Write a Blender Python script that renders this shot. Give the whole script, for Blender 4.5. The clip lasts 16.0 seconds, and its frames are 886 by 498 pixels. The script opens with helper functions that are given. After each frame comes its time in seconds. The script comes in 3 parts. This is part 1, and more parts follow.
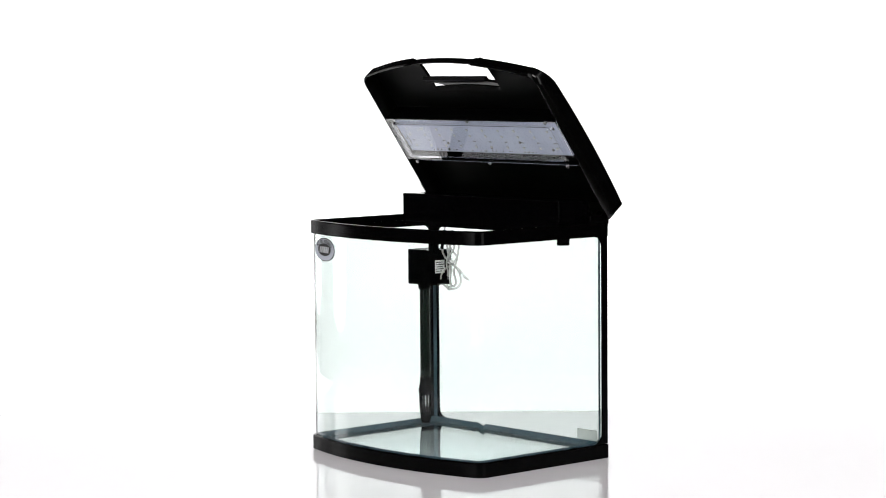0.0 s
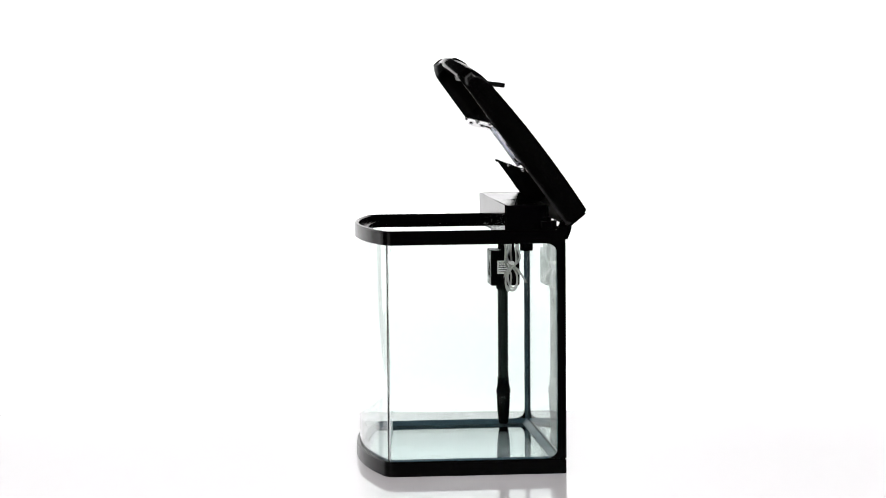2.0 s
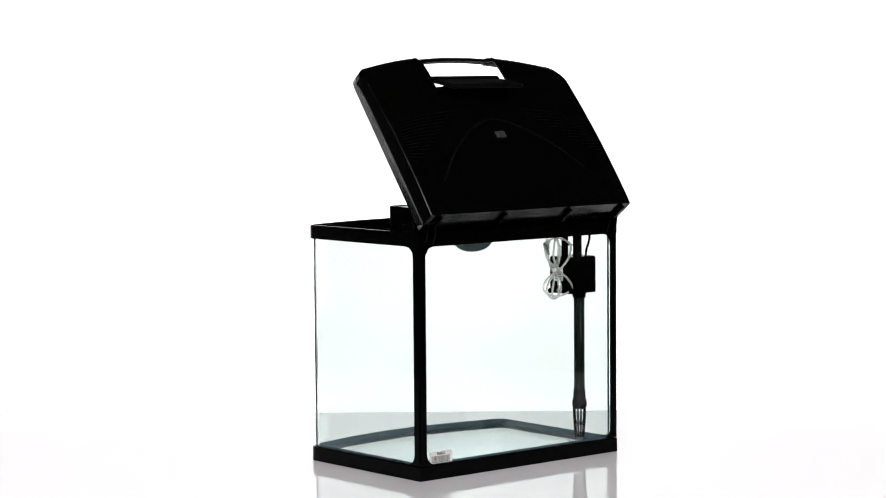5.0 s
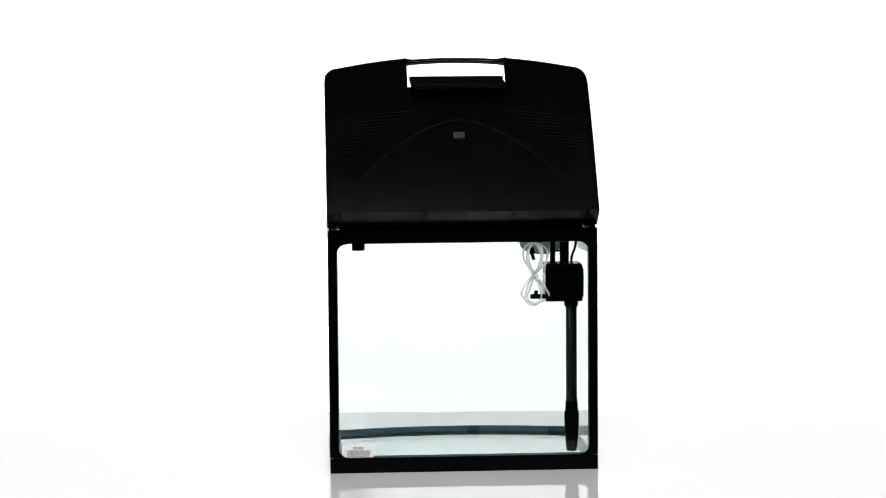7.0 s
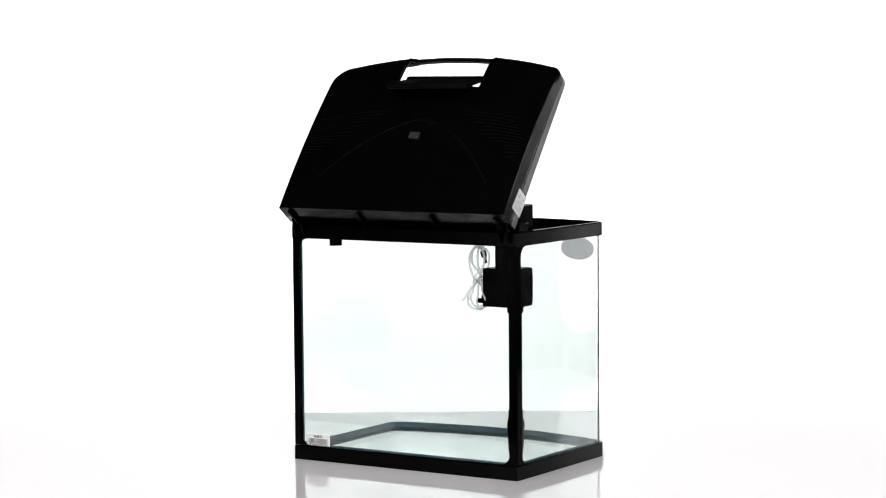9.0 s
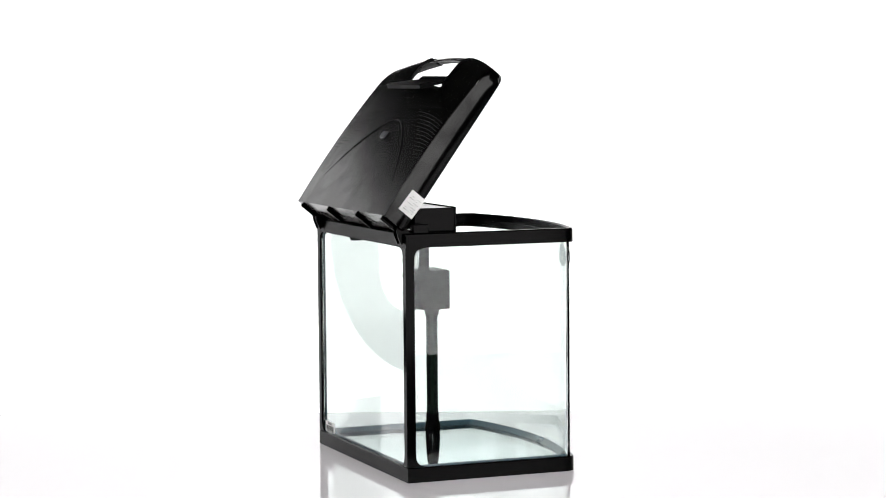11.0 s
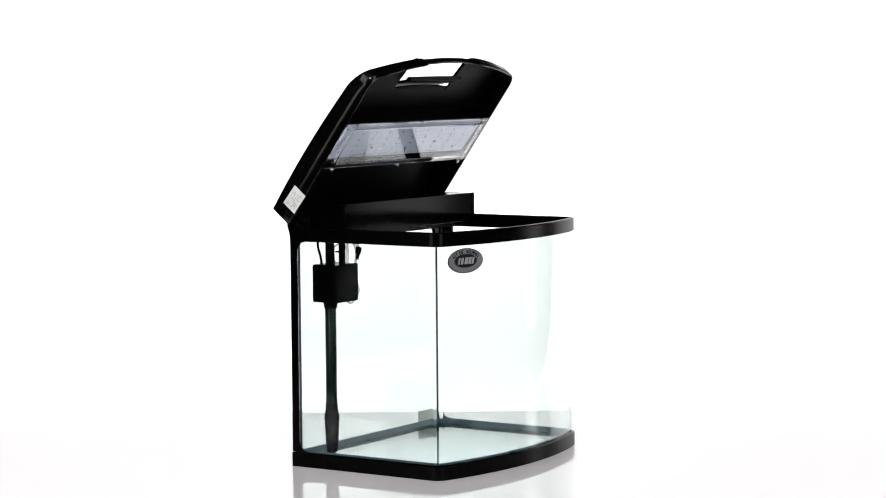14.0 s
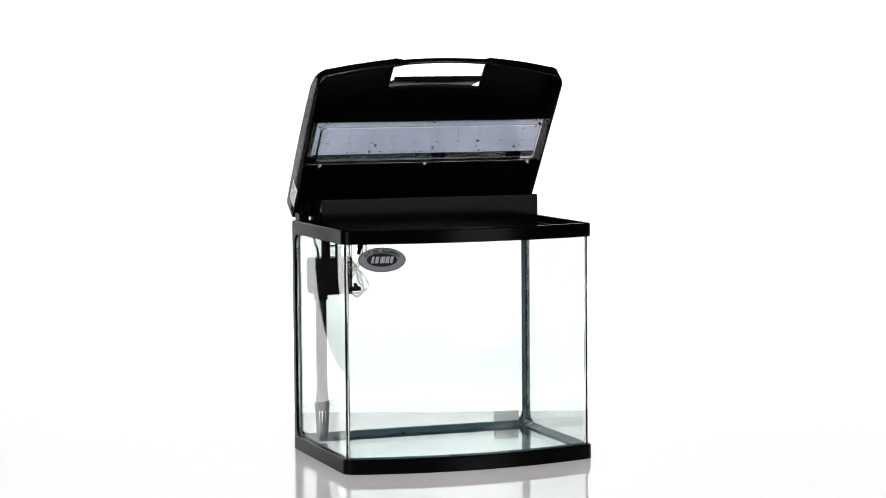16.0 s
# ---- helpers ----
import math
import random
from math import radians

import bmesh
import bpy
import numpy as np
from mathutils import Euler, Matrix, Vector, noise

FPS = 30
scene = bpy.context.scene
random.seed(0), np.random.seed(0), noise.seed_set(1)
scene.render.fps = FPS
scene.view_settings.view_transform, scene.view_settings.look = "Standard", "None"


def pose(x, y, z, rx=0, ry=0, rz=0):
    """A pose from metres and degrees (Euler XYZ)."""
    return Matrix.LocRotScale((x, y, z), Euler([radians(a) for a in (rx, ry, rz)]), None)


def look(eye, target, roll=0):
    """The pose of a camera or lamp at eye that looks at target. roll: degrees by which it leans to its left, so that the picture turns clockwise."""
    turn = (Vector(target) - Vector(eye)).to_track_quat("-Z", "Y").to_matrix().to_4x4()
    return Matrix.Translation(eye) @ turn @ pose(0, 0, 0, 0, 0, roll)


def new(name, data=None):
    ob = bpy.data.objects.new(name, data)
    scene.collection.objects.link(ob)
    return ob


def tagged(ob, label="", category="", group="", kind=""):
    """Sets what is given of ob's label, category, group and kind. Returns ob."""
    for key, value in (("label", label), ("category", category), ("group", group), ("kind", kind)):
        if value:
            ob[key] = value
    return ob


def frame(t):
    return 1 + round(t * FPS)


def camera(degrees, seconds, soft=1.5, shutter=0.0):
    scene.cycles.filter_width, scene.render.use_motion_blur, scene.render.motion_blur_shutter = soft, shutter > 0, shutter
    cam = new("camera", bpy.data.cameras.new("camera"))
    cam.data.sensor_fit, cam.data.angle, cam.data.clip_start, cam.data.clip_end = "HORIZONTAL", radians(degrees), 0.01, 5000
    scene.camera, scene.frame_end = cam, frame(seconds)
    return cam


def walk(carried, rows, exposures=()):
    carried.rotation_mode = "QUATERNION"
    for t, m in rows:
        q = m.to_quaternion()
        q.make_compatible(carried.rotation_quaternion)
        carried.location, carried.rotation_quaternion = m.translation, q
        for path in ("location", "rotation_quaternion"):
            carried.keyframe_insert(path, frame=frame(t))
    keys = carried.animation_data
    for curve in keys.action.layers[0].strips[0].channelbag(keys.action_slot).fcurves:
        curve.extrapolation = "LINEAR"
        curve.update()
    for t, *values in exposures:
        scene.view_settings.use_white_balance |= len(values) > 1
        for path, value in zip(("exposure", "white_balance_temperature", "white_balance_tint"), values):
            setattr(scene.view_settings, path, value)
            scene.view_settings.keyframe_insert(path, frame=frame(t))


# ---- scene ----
cam = camera(21.324, 16.0, soft=1.0)
EYE = (0.0, -3.6250, 0.6077)
AIM = (-0.0114, 0.0, 0.3209)
walk(cam, [(0.0, look(EYE, AIM, -0.47)), (16.0, look(EYE, AIM, -0.47))])

# the turn of the aquarium about the upright axis through the origin
TURN_START, TURN_RATE = -48.29, -18.208


# the turntable runs a little unevenly: seconds, degrees ahead
UNEVEN_T, UNEVEN_A = (0, 2.0, 3.5, 5, 7, 8.5, 11, 12.5, 14.5, 16), (0.15, 0.0, 0.25, -0.25, -0.75, -0.5, 0.35, 0.4, 0.1, -0.35)


def turn_rows():
    return [(i * 0.5, pose(0, 0, 0, 0, 0, TURN_START + TURN_RATE * i * 0.5 + float(np.interp(i * 0.5, UNEVEN_T, UNEVEN_A)))) for i in range(33)]


# ---- world and exposure ----
world = bpy.data.worlds.new("studio_world")
world.use_nodes = True
scene.world = world
world.node_tree.nodes["Background"].inputs[0].default_value = (0.9, 0.95, 1.0, 1)
world.node_tree.nodes["Background"].inputs[1].default_value = 0.005
scene.view_settings.exposure = 0.0

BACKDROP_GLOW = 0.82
SOFTBOX_GLOW = 3.0
ADDED_LAMP_GLOW = 18.0
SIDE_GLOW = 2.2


# ---- materials ----
def nodes_of(name):
    m = bpy.data.materials.new(name)
    m.use_nodes = True
    nt = m.node_tree
    return m, nt, nt.nodes["Principled BSDF"]


def plain(name, color, rough, metal=0.0, spec=0.5, grain=0.0, scale=400.0, mottle=0.0, coat=0.0):
    """A solid surface with fine grain (bump) and large mottling of its gloss and colour."""
    m, nt, b = nodes_of(name)
    b.inputs["Base Color"].default_value = (*color, 1)
    b.inputs["Roughness"].default_value = rough
    b.inputs["Metallic"].default_value = metal
    b.inputs["Specular IOR Level"].default_value = spec
    b.inputs["Coat Weight"].default_value = coat
    tc = nt.nodes.new("ShaderNodeTexCoord")
    if grain:
        n = nt.nodes.new("ShaderNodeTexNoise")
        n.inputs["Scale"].default_value = scale
        n.inputs["Detail"].default_value = 4
        bump = nt.nodes.new("ShaderNodeBump")
        bump.inputs["Strength"].default_value = grain
        bump.inputs["Distance"].default_value = 0.0006
        nt.links.new(tc.outputs["Object"], n.inputs["Vector"])
        nt.links.new(n.outputs["Fac"], bump.inputs["Height"])
        nt.links.new(bump.outputs["Normal"], b.inputs["Normal"])
    if mottle:
        n2 = nt.nodes.new("ShaderNodeTexNoise")
        n2.inputs["Scale"].default_value = 16
        n2.inputs["Detail"].default_value = 2
        r = nt.nodes.new("ShaderNodeMapRange")
        r.inputs["From Min"].default_value, r.inputs["From Max"].default_value = 0.1, 0.9
        r.inputs["To Min"].default_value, r.inputs["To Max"].default_value = rough - mottle, rough + mottle
        nt.links.new(tc.outputs["Object"], n2.inputs["Vector"])
        nt.links.new(n2.outputs["Fac"], r.inputs["Value"])
        nt.links.new(r.outputs["Result"], b.inputs["Roughness"])
        mix = nt.nodes.new("ShaderNodeMix")
        mix.data_type = "RGBA"
        mix.inputs["A"].default_value = (*(c * 0.75 for c in color), 1)
        mix.inputs["B"].default_value = (*(min(1, c * 1.25) for c in color), 1)
        nt.links.new(n2.outputs["Fac"], mix.inputs["Factor"])
        nt.links.new(mix.outputs["Result"], b.inputs["Base Color"])
    return m


def clear(name, color, rough=0.0, ior=1.5):
    m, nt, b = nodes_of(name)
    b.inputs["Base Color"].default_value = (*color, 1)
    b.inputs["Roughness"].default_value = rough
    b.inputs["IOR"].default_value = ior
    b.inputs["Transmission Weight"].default_value = 1
    return m


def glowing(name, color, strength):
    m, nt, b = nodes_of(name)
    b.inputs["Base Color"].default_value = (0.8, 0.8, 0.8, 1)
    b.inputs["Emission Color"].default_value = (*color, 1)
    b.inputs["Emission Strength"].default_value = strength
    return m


BLACK = plain("black_plastic", (0.0010, 0.0010, 0.0011), 0.20, spec=0.06, grain=0.012, scale=600, mottle=0.04)
BLACK_GLOSS = plain("glossy_black_plastic", (0.0010, 0.0010, 0.0012), 0.12, spec=0.05, grain=0.015, scale=500, mottle=0.03)
BLACK_SATIN = plain("satin_black_hood", (0.0010, 0.0010, 0.0010), 0.19, spec=0.20, mottle=0.03)
BLACK_MATTE = plain("dull_textured_black_plastic", (0.0010, 0.0010, 0.0010), 0.5, spec=0.08, grain=0.05, scale=900, mottle=0.05)
# finger smudges: patches of the hood's skin shine more than others
nt = BLACK_SATIN.node_tree
smudge = nt.nodes.new("ShaderNodeTexNoise")
smudge.inputs["Scale"].default_value, smudge.inputs["Detail"].default_value, smudge.inputs["Distortion"].default_value = 22, 4, 0.6
coords = nt.nodes.new("ShaderNodeTexCoord")
shine = nt.nodes.new("ShaderNodeMapRange")
for key, value in (("From Min", 0.3), ("From Max", 0.7), ("To Min", 0.12), ("To Max", 0.34)):
    shine.inputs[key].default_value = value
nt.links.new(coords.outputs["Object"], smudge.inputs["Vector"])
nt.links.new(smudge.outputs["Fac"], shine.inputs["Value"])
nt.links.new(shine.outputs["Result"], nt.nodes["Principled BSDF"].inputs["Specular IOR Level"])
GLASS = clear("tank_glass", (0.85, 0.892, 0.878), ior=1.375)
GLASS_FLOOR = clear("thick_green_glass", (0.74, 0.87, 0.87), ior=1.45)
SEALANT = plain("blue_grey_sealant", (0.042, 0.078, 0.098), 0.3, mottle=0.08)
COVER = clear("clear_acrylic", (0.97, 0.97, 0.99), 0.0, 1.48)
HOSE = clear("milky_silicone", (0.97, 0.97, 0.95), 0.2, 1.18)
HOSE.node_tree.nodes["Principled BSDF"].inputs["Transmission Weight"].default_value = 0.7
TUBE = plain("dark_green_tube", (0.006, 0.011, 0.008), 0.12, spec=0.3)
BOARD = plain("white_circuit_board", (0.62, 0.68, 0.93), 0.4, mottle=0.05)
LED_CHIP = plain("led_chip", (0.80, 0.82, 0.80), 0.3)
LED_RIM = plain("led_socket", (0.30, 0.31, 0.34), 0.4)
CHIP = plain("component_grey", (0.06, 0.06, 0.07), 0.4)
STEEL = plain("screw_steel", (0.55, 0.55, 0.56), 0.25, metal=1.0)
PAPER = plain("white_sticker", (0.90, 0.90, 0.89), 0.45, mottle=0.03)
INK = plain("black_ink", (0.012, 0.012, 0.012), 0.5, spec=0.2)
SILVER = plain("silver_foil", (0.42, 0.44, 0.50), 0.36, metal=0.75, mottle=0.04)
PALE_FOIL = plain("pale_silver_foil", (0.70, 0.71, 0.74), 0.35, metal=0.2)
GREY_FOIL = plain("grey_blue_foil", (0.14, 0.17, 0.20), 0.5)
SWITCH = plain("grey_switch", (0.035, 0.035, 0.04), 0.3)
ACRYLIC = plain("white_acrylic", (0.87, 0.84, 0.875), 0.04, spec=0.95, grain=0.008, scale=60)
DARK_WALL = plain("dark_studio_paint", (0.012, 0.012, 0.012), 0.8, grain=0.2, scale=80, mottle=0.1)
DARK_FLOOR = plain("dark_studio_floor", (0.025, 0.025, 0.025), 0.6, grain=0.2, scale=40, mottle=0.1)
# the sheet is no lamp: emission stands in for the light falling on it
BACKDROP = glowing("glowing_white_backdrop", (1.0, 0.995, 1.0), BACKDROP_GLOW)
DIFFUSER = glowing("softbox_diffuser", (1.0, 0.99, 0.98), SOFTBOX_GLOW)
# for the added overhead lamp, which only lifts the table and stickers
ADDED_LAMP_DIFFUSER = glowing("added_lamp_diffuser", (1.0, 0.985, 0.97), ADDED_LAMP_GLOW)
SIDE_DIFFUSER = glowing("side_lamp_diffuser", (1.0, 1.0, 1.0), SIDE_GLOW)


# ---- mesh helpers ----
XC = -0.0095  # the tank's middle beside the turning axis


def finish(name, bm, material, smooth=None):
    bmesh.ops.recalc_face_normals(bm, faces=bm.faces)
    me = bpy.data.meshes.new(name)
    bm.to_mesh(me)
    bm.free()
    me.materials.append(material)
    if smooth is not None:
        for p in me.polygons:
            p.use_smooth = True
        me.set_sharp_from_angle(angle=radians(smooth))
    return me


def part(name, bm, material, parent=None, label="", smooth=35, bevel=0.0):
    ob = new(name, finish(name, bm, material, smooth))
    ob.parent = parent
    if label:
        ob["label"] = label
    if bevel:
        mod = ob.modifiers.new("edge", "BEVEL")
        mod.width, mod.segments, mod.limit_method, mod.angle_limit = bevel, 2, "ANGLE", radians(40)
    return ob


def thing(name, label, category, group="", kind=""):
    return tagged(new(name), label, category, group, kind)


def box_bm(x0, x1, y0, y1, z0, z1, bm=None):
    bm = bm or bmesh.new()
    v = [bm.verts.new((x, y, z)) for z in (z0, z1) for x, y in ((x0, y0), (x1, y0), (x1, y1), (x0, y1))]
    for q in ((3, 2, 1, 0), (4, 5, 6, 7), (0, 1, 5, 4), (1, 2, 6, 5), (2, 3, 7, 6), (3, 0, 4, 7)):
        bm.faces.new([v[i] for i in q])
    return bm


def lathe_bm(rings, cx, cy, n=24, bm=None, m=None):
    """rings: (radius, z) from one end to the other, closed at both ends; m: turned by that matrix."""
    bm = bm or bmesh.new()
    m = m or Matrix()
    loops = []
    for r, z in rings:
        loops.append([bm.verts.new(m @ Vector((cx + r * math.cos(2 * math.pi * i / n), cy + r * math.sin(2 * math.pi * i / n), z))) for i in range(n)])
    for a, b in zip(loops, loops[1:]):
        for i in range(n):
            bm.faces.new((a[i], a[(i + 1) % n], b[(i + 1) % n], b[i]))
    bm.faces.new(loops[0][::-1])
    bm.faces.new(loops[-1])
    return bm


def tube_bm(path, r, n=8, bm=None, closed=False):
    """A round tube along a list of points."""
    bm = bm or bmesh.new()
    pts = [Vector(p) for p in path]
    side = None
    loops = []
    for i, p in enumerate(pts):
        a, b = pts[max(0, i - 1)], pts[min(len(pts) - 1, i + 1)]
        if closed:
            a, b = pts[i - 1], pts[(i + 1) % len(pts)]
        d = (b - a).normalized()
        if side is None:
            side = d.orthogonal().normalized()
        side = (side - d * side.dot(d)).normalized()
        up = d.cross(side)
        loops.append([bm.verts.new(p + r * (math.cos(2 * math.pi * k / n) * side + math.sin(2 * math.pi * k / n) * up)) for k in range(n)])
    pairs = list(zip(loops, loops[1:])) + ([(loops[-1], loops[0])] if closed else [])
    for a, b in pairs:
        for k in range(n):
            bm.faces.new((a[k], a[(k + 1) % n], b[(k + 1) % n], b[k]))
    if not closed:
        bm.faces.new(loops[0][::-1])
        bm.faces.new(loops[-1])
    return bm


def spline(points, steps=8, closed=False):
    """Catmull-Rom through the points."""
    P = [Vector(p) for p in points]
    n = len(P)
    out = []
    for i in range(n if closed else n - 1):
        if closed:
            a, b, c, d = P[i - 1], P[i], P[(i + 1) % n], P[(i + 2) % n]
        else:
            a, b, c, d = P[max(0, i - 1)], P[i], P[i + 1], P[min(n - 1, i + 2)]
        for k in range(steps):
            t = k / steps
            out.append(0.5 * (2 * b + (c - a) * t + (2 * a - 5 * b + 4 * c - d) * t * t + (3 * b - a - 3 * c + d) * t ** 3))
    if not closed:
        out.append(P[-1])
    return out


def letters_bm(text, size, m, bm=None):
    """Flat letters in the built-in font, laid in the plane of m (x along, y up)."""
    bm = bm or bmesh.new()
    cu = bpy.data.curves.new("letters", "FONT")
    cu.body, cu.size, cu.align_x, cu.align_y, cu.extrude, cu.offset, cu.resolution_u = text, size, "CENTER", "CENTER", 0.00008, size * 0.03, 3
    ob = new("letters", cu)
    me = bpy.data.meshes.new_from_object(ob.evaluated_get(bpy.context.evaluated_depsgraph_get()))
    me.transform(m)
    bm.from_mesh(me)
    bpy.data.objects.remove(ob)
    bpy.data.meshes.remove(me)
    bpy.data.curves.remove(cu)
    return bm


# ---- the studio ----
def flat_wall(name, x0, x1, y0, y1, z0, z1, material, label, category):
    ob = part(name, box_bm(x0, x1, y0, y1, z0, z1), material, None, smooth=None)
    return tagged(ob, label, category, kind="structure")


RX, RY0, RY1, RZ0, RZ1 = 3.2, -5.2, 2.6, -0.78, 2.9
flat_wall("floor", -RX, RX, RY0, RY1, RZ0 - 0.1, RZ0, DARK_FLOOR, "dark matt studio floor under the table", "floor")
flat_wall("ceiling", -RX, RX, RY0, RY1, RZ1, RZ1 + 0.1, DARK_WALL, "dark painted studio ceiling", "ceiling")
flat_wall("wall_west", -RX - 0.1, -RX, RY0, RY1, RZ0, RZ1, DARK_WALL, "dark painted studio side wall", "wall")
flat_wall("wall_east", RX, RX + 0.1, RY0, RY1, RZ0, RZ1, DARK_WALL, "dark painted studio side wall", "wall")
flat_wall("wall_south", -RX, RX, RY0 - 0.1, RY0, RZ0, RZ1, DARK_WALL, "dark painted studio wall behind the camera", "wall")
flat_wall("wall_north", -RX, RX, RY1, RY1 + 0.1, RZ0, RZ1, DARK_WALL, "dark painted studio wall behind the backdrop", "wall")


def build_backdrop():
    """A white sheet that runs on from the table, sweeps up in a cove and stands behind it; its lit look is its own
    emission.
    """
    r, top, thick = 0.25, 0.775, 0.004
    arc = [radians(6 * i) for i in range(16)]
    prof = [(r * math.sin(a), r - r * math.cos(a)) for a in arc] + [(r, top)]
    back = [((r + thick) * math.sin(a), r - (r + thick) * math.cos(a)) for a in arc] + [(r + thick, top)]
    bm = bmesh.new()

    def edge(x):
        y0 = 0.580 - 0.060 * x  # the sweep stands a little askew
        line = [(0.4565, 0.0)] + [(y0 + d, z) for d, z in prof] + [(y0 + d, z) for d, z in back[::-1]] + [(0.4565, -thick)]
        return [bm.verts.new((x, y, z)) for y, z in line]
    a, b = edge(-0.885), edge(0.95)
    loop, prof = a, [None] + prof
    n, h = len(loop), len(prof)
    for i in range(n):
        bm.faces.new((a[i], a[(i + 1) % n], b[(i + 1) % n], b[i]))
    for c in (a, b):
        for i in range(h - 1):
            bm.faces.new((c[i], c[i + 1], c[n - 2 - i], c[n - 1 - i]))
    return tagged(part("backdrop", bm, BACKDROP, None, smooth=40), "pure white studio sweep with an even glow of its own", "backdrop", kind="structure")


build_backdrop()


def build_table():
    t = thing("display_table", "glossy white acrylic table sheet with faint mirror reflections", "table")
    part("tabletop", box_bm(-1.19, 1.19, -0.41, 0.455, -0.012, 0.0), ACRYLIC, t, smooth=None, bevel=0.002)
    for x in (-1.12, 1.12):
        for y in (-0.3, 0.38):
            part("leg", lathe_bm([(0.022, RZ0), (0.022, -0.012)], x, y, 16), STEEL, t)
    return t


def build_softbox(x, y, turn, w):
    s = thing("softbox", "glowing rectangular studio softbox with a black housing on a stand", "studio light", "softboxes beside the camera")
    z0, z1 = 0.0, 2.4
    part("diffuser", box_bm(-w, w, 0.0, 0.004, z0, z1), DIFFUSER, s, "glowing white diffuser", smooth=None)
    bm = bmesh.new()
    f = [bm.verts.new(p) for p in ((-w - .01, .006, z0 - .01), (w + .01, .006, z0 - .01), (w + .01, .006, z1 + .01), (-w - .01, .006, z1 + .01))]
    k = [bm.verts.new(p) for p in ((-.08, .30, .62), (.08, .30, .62), (.08, .30, .80), (-.08, .30, .80))]
    for i in range(4):
        bm.faces.new((f[i], f[(i + 1) % 4], k[(i + 1) % 4], k[i]))
    bm.faces.new(k)
    bm.faces.new(f[::-1])
    part("housing", bm, BLACK, s, smooth=None)
    part("stand", lathe_bm([(0.016, RZ0 + .02), (0.016, 0.64)], 0, 0.33, 14), BLACK, s)
    for i in range(3):
        a = radians(90 + 120 * i)
        part("foot", tube_bm([(0, .33, RZ0 + .12), (.35 * math.cos(a), .33 + .35 * math.sin(a), RZ0 + .012)], 0.011), BLACK, s)
    s.matrix_basis = pose(x, y, 0, 0, 0, turn)
    return s


build_table()


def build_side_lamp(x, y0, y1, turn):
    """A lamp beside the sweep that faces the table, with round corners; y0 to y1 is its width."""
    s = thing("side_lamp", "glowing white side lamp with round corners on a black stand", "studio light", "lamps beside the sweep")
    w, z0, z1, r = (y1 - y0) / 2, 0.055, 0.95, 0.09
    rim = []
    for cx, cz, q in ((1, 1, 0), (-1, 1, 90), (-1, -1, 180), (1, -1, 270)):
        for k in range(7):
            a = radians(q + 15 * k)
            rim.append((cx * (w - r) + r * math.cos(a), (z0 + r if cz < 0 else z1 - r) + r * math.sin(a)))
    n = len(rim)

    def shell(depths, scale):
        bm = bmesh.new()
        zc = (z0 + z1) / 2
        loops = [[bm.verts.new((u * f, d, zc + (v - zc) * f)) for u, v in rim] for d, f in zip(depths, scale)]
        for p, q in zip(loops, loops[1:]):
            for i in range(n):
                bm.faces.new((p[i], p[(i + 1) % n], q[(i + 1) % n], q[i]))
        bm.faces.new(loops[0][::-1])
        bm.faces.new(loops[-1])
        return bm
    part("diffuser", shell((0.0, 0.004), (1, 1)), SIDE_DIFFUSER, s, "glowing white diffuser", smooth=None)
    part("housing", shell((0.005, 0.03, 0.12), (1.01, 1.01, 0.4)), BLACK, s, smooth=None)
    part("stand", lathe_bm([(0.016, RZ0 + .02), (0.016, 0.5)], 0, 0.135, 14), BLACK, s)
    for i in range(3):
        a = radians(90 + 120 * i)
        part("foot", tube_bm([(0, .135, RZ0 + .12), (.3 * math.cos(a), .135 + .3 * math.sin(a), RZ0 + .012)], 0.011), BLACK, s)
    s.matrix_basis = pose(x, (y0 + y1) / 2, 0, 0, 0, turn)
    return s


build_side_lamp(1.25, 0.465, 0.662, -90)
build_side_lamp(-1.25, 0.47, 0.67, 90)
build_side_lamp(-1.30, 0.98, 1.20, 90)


def build_added_lamp():
    """A square softbox hung above the camera's line, tipped towards the table; unseen, added to brighten table and
    stickers.
    """
    k = thing("added_lamp", "unseen square softbox on a ceiling pole, added to brighten the table", "studio light")
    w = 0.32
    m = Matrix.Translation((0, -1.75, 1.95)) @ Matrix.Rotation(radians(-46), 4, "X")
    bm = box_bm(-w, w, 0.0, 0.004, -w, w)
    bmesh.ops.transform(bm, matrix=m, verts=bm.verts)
    part("diffuser", bm, ADDED_LAMP_DIFFUSER, k, "glowing white diffuser", smooth=None)
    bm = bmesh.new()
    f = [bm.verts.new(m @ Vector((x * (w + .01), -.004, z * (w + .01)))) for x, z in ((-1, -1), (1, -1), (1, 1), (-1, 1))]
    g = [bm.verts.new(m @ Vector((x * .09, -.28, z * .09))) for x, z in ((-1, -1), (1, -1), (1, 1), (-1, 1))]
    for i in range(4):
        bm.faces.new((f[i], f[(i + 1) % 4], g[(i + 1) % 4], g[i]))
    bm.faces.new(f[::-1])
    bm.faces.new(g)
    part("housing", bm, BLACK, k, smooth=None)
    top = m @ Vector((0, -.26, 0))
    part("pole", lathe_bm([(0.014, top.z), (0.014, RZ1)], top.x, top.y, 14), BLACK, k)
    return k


build_added_lamp()
# the diffusers face the middle of the table
build_softbox(1.050, -1.273, 180 + 39.5, 0.285)
build_softbox(-1.088, -1.241, 180 - 40, 0.335)


# ---- the tank ----
HALF_W, Y_BACK, Y_CORNER, Y_BULGE = 0.200, 0.1525, -0.113, -0.1465


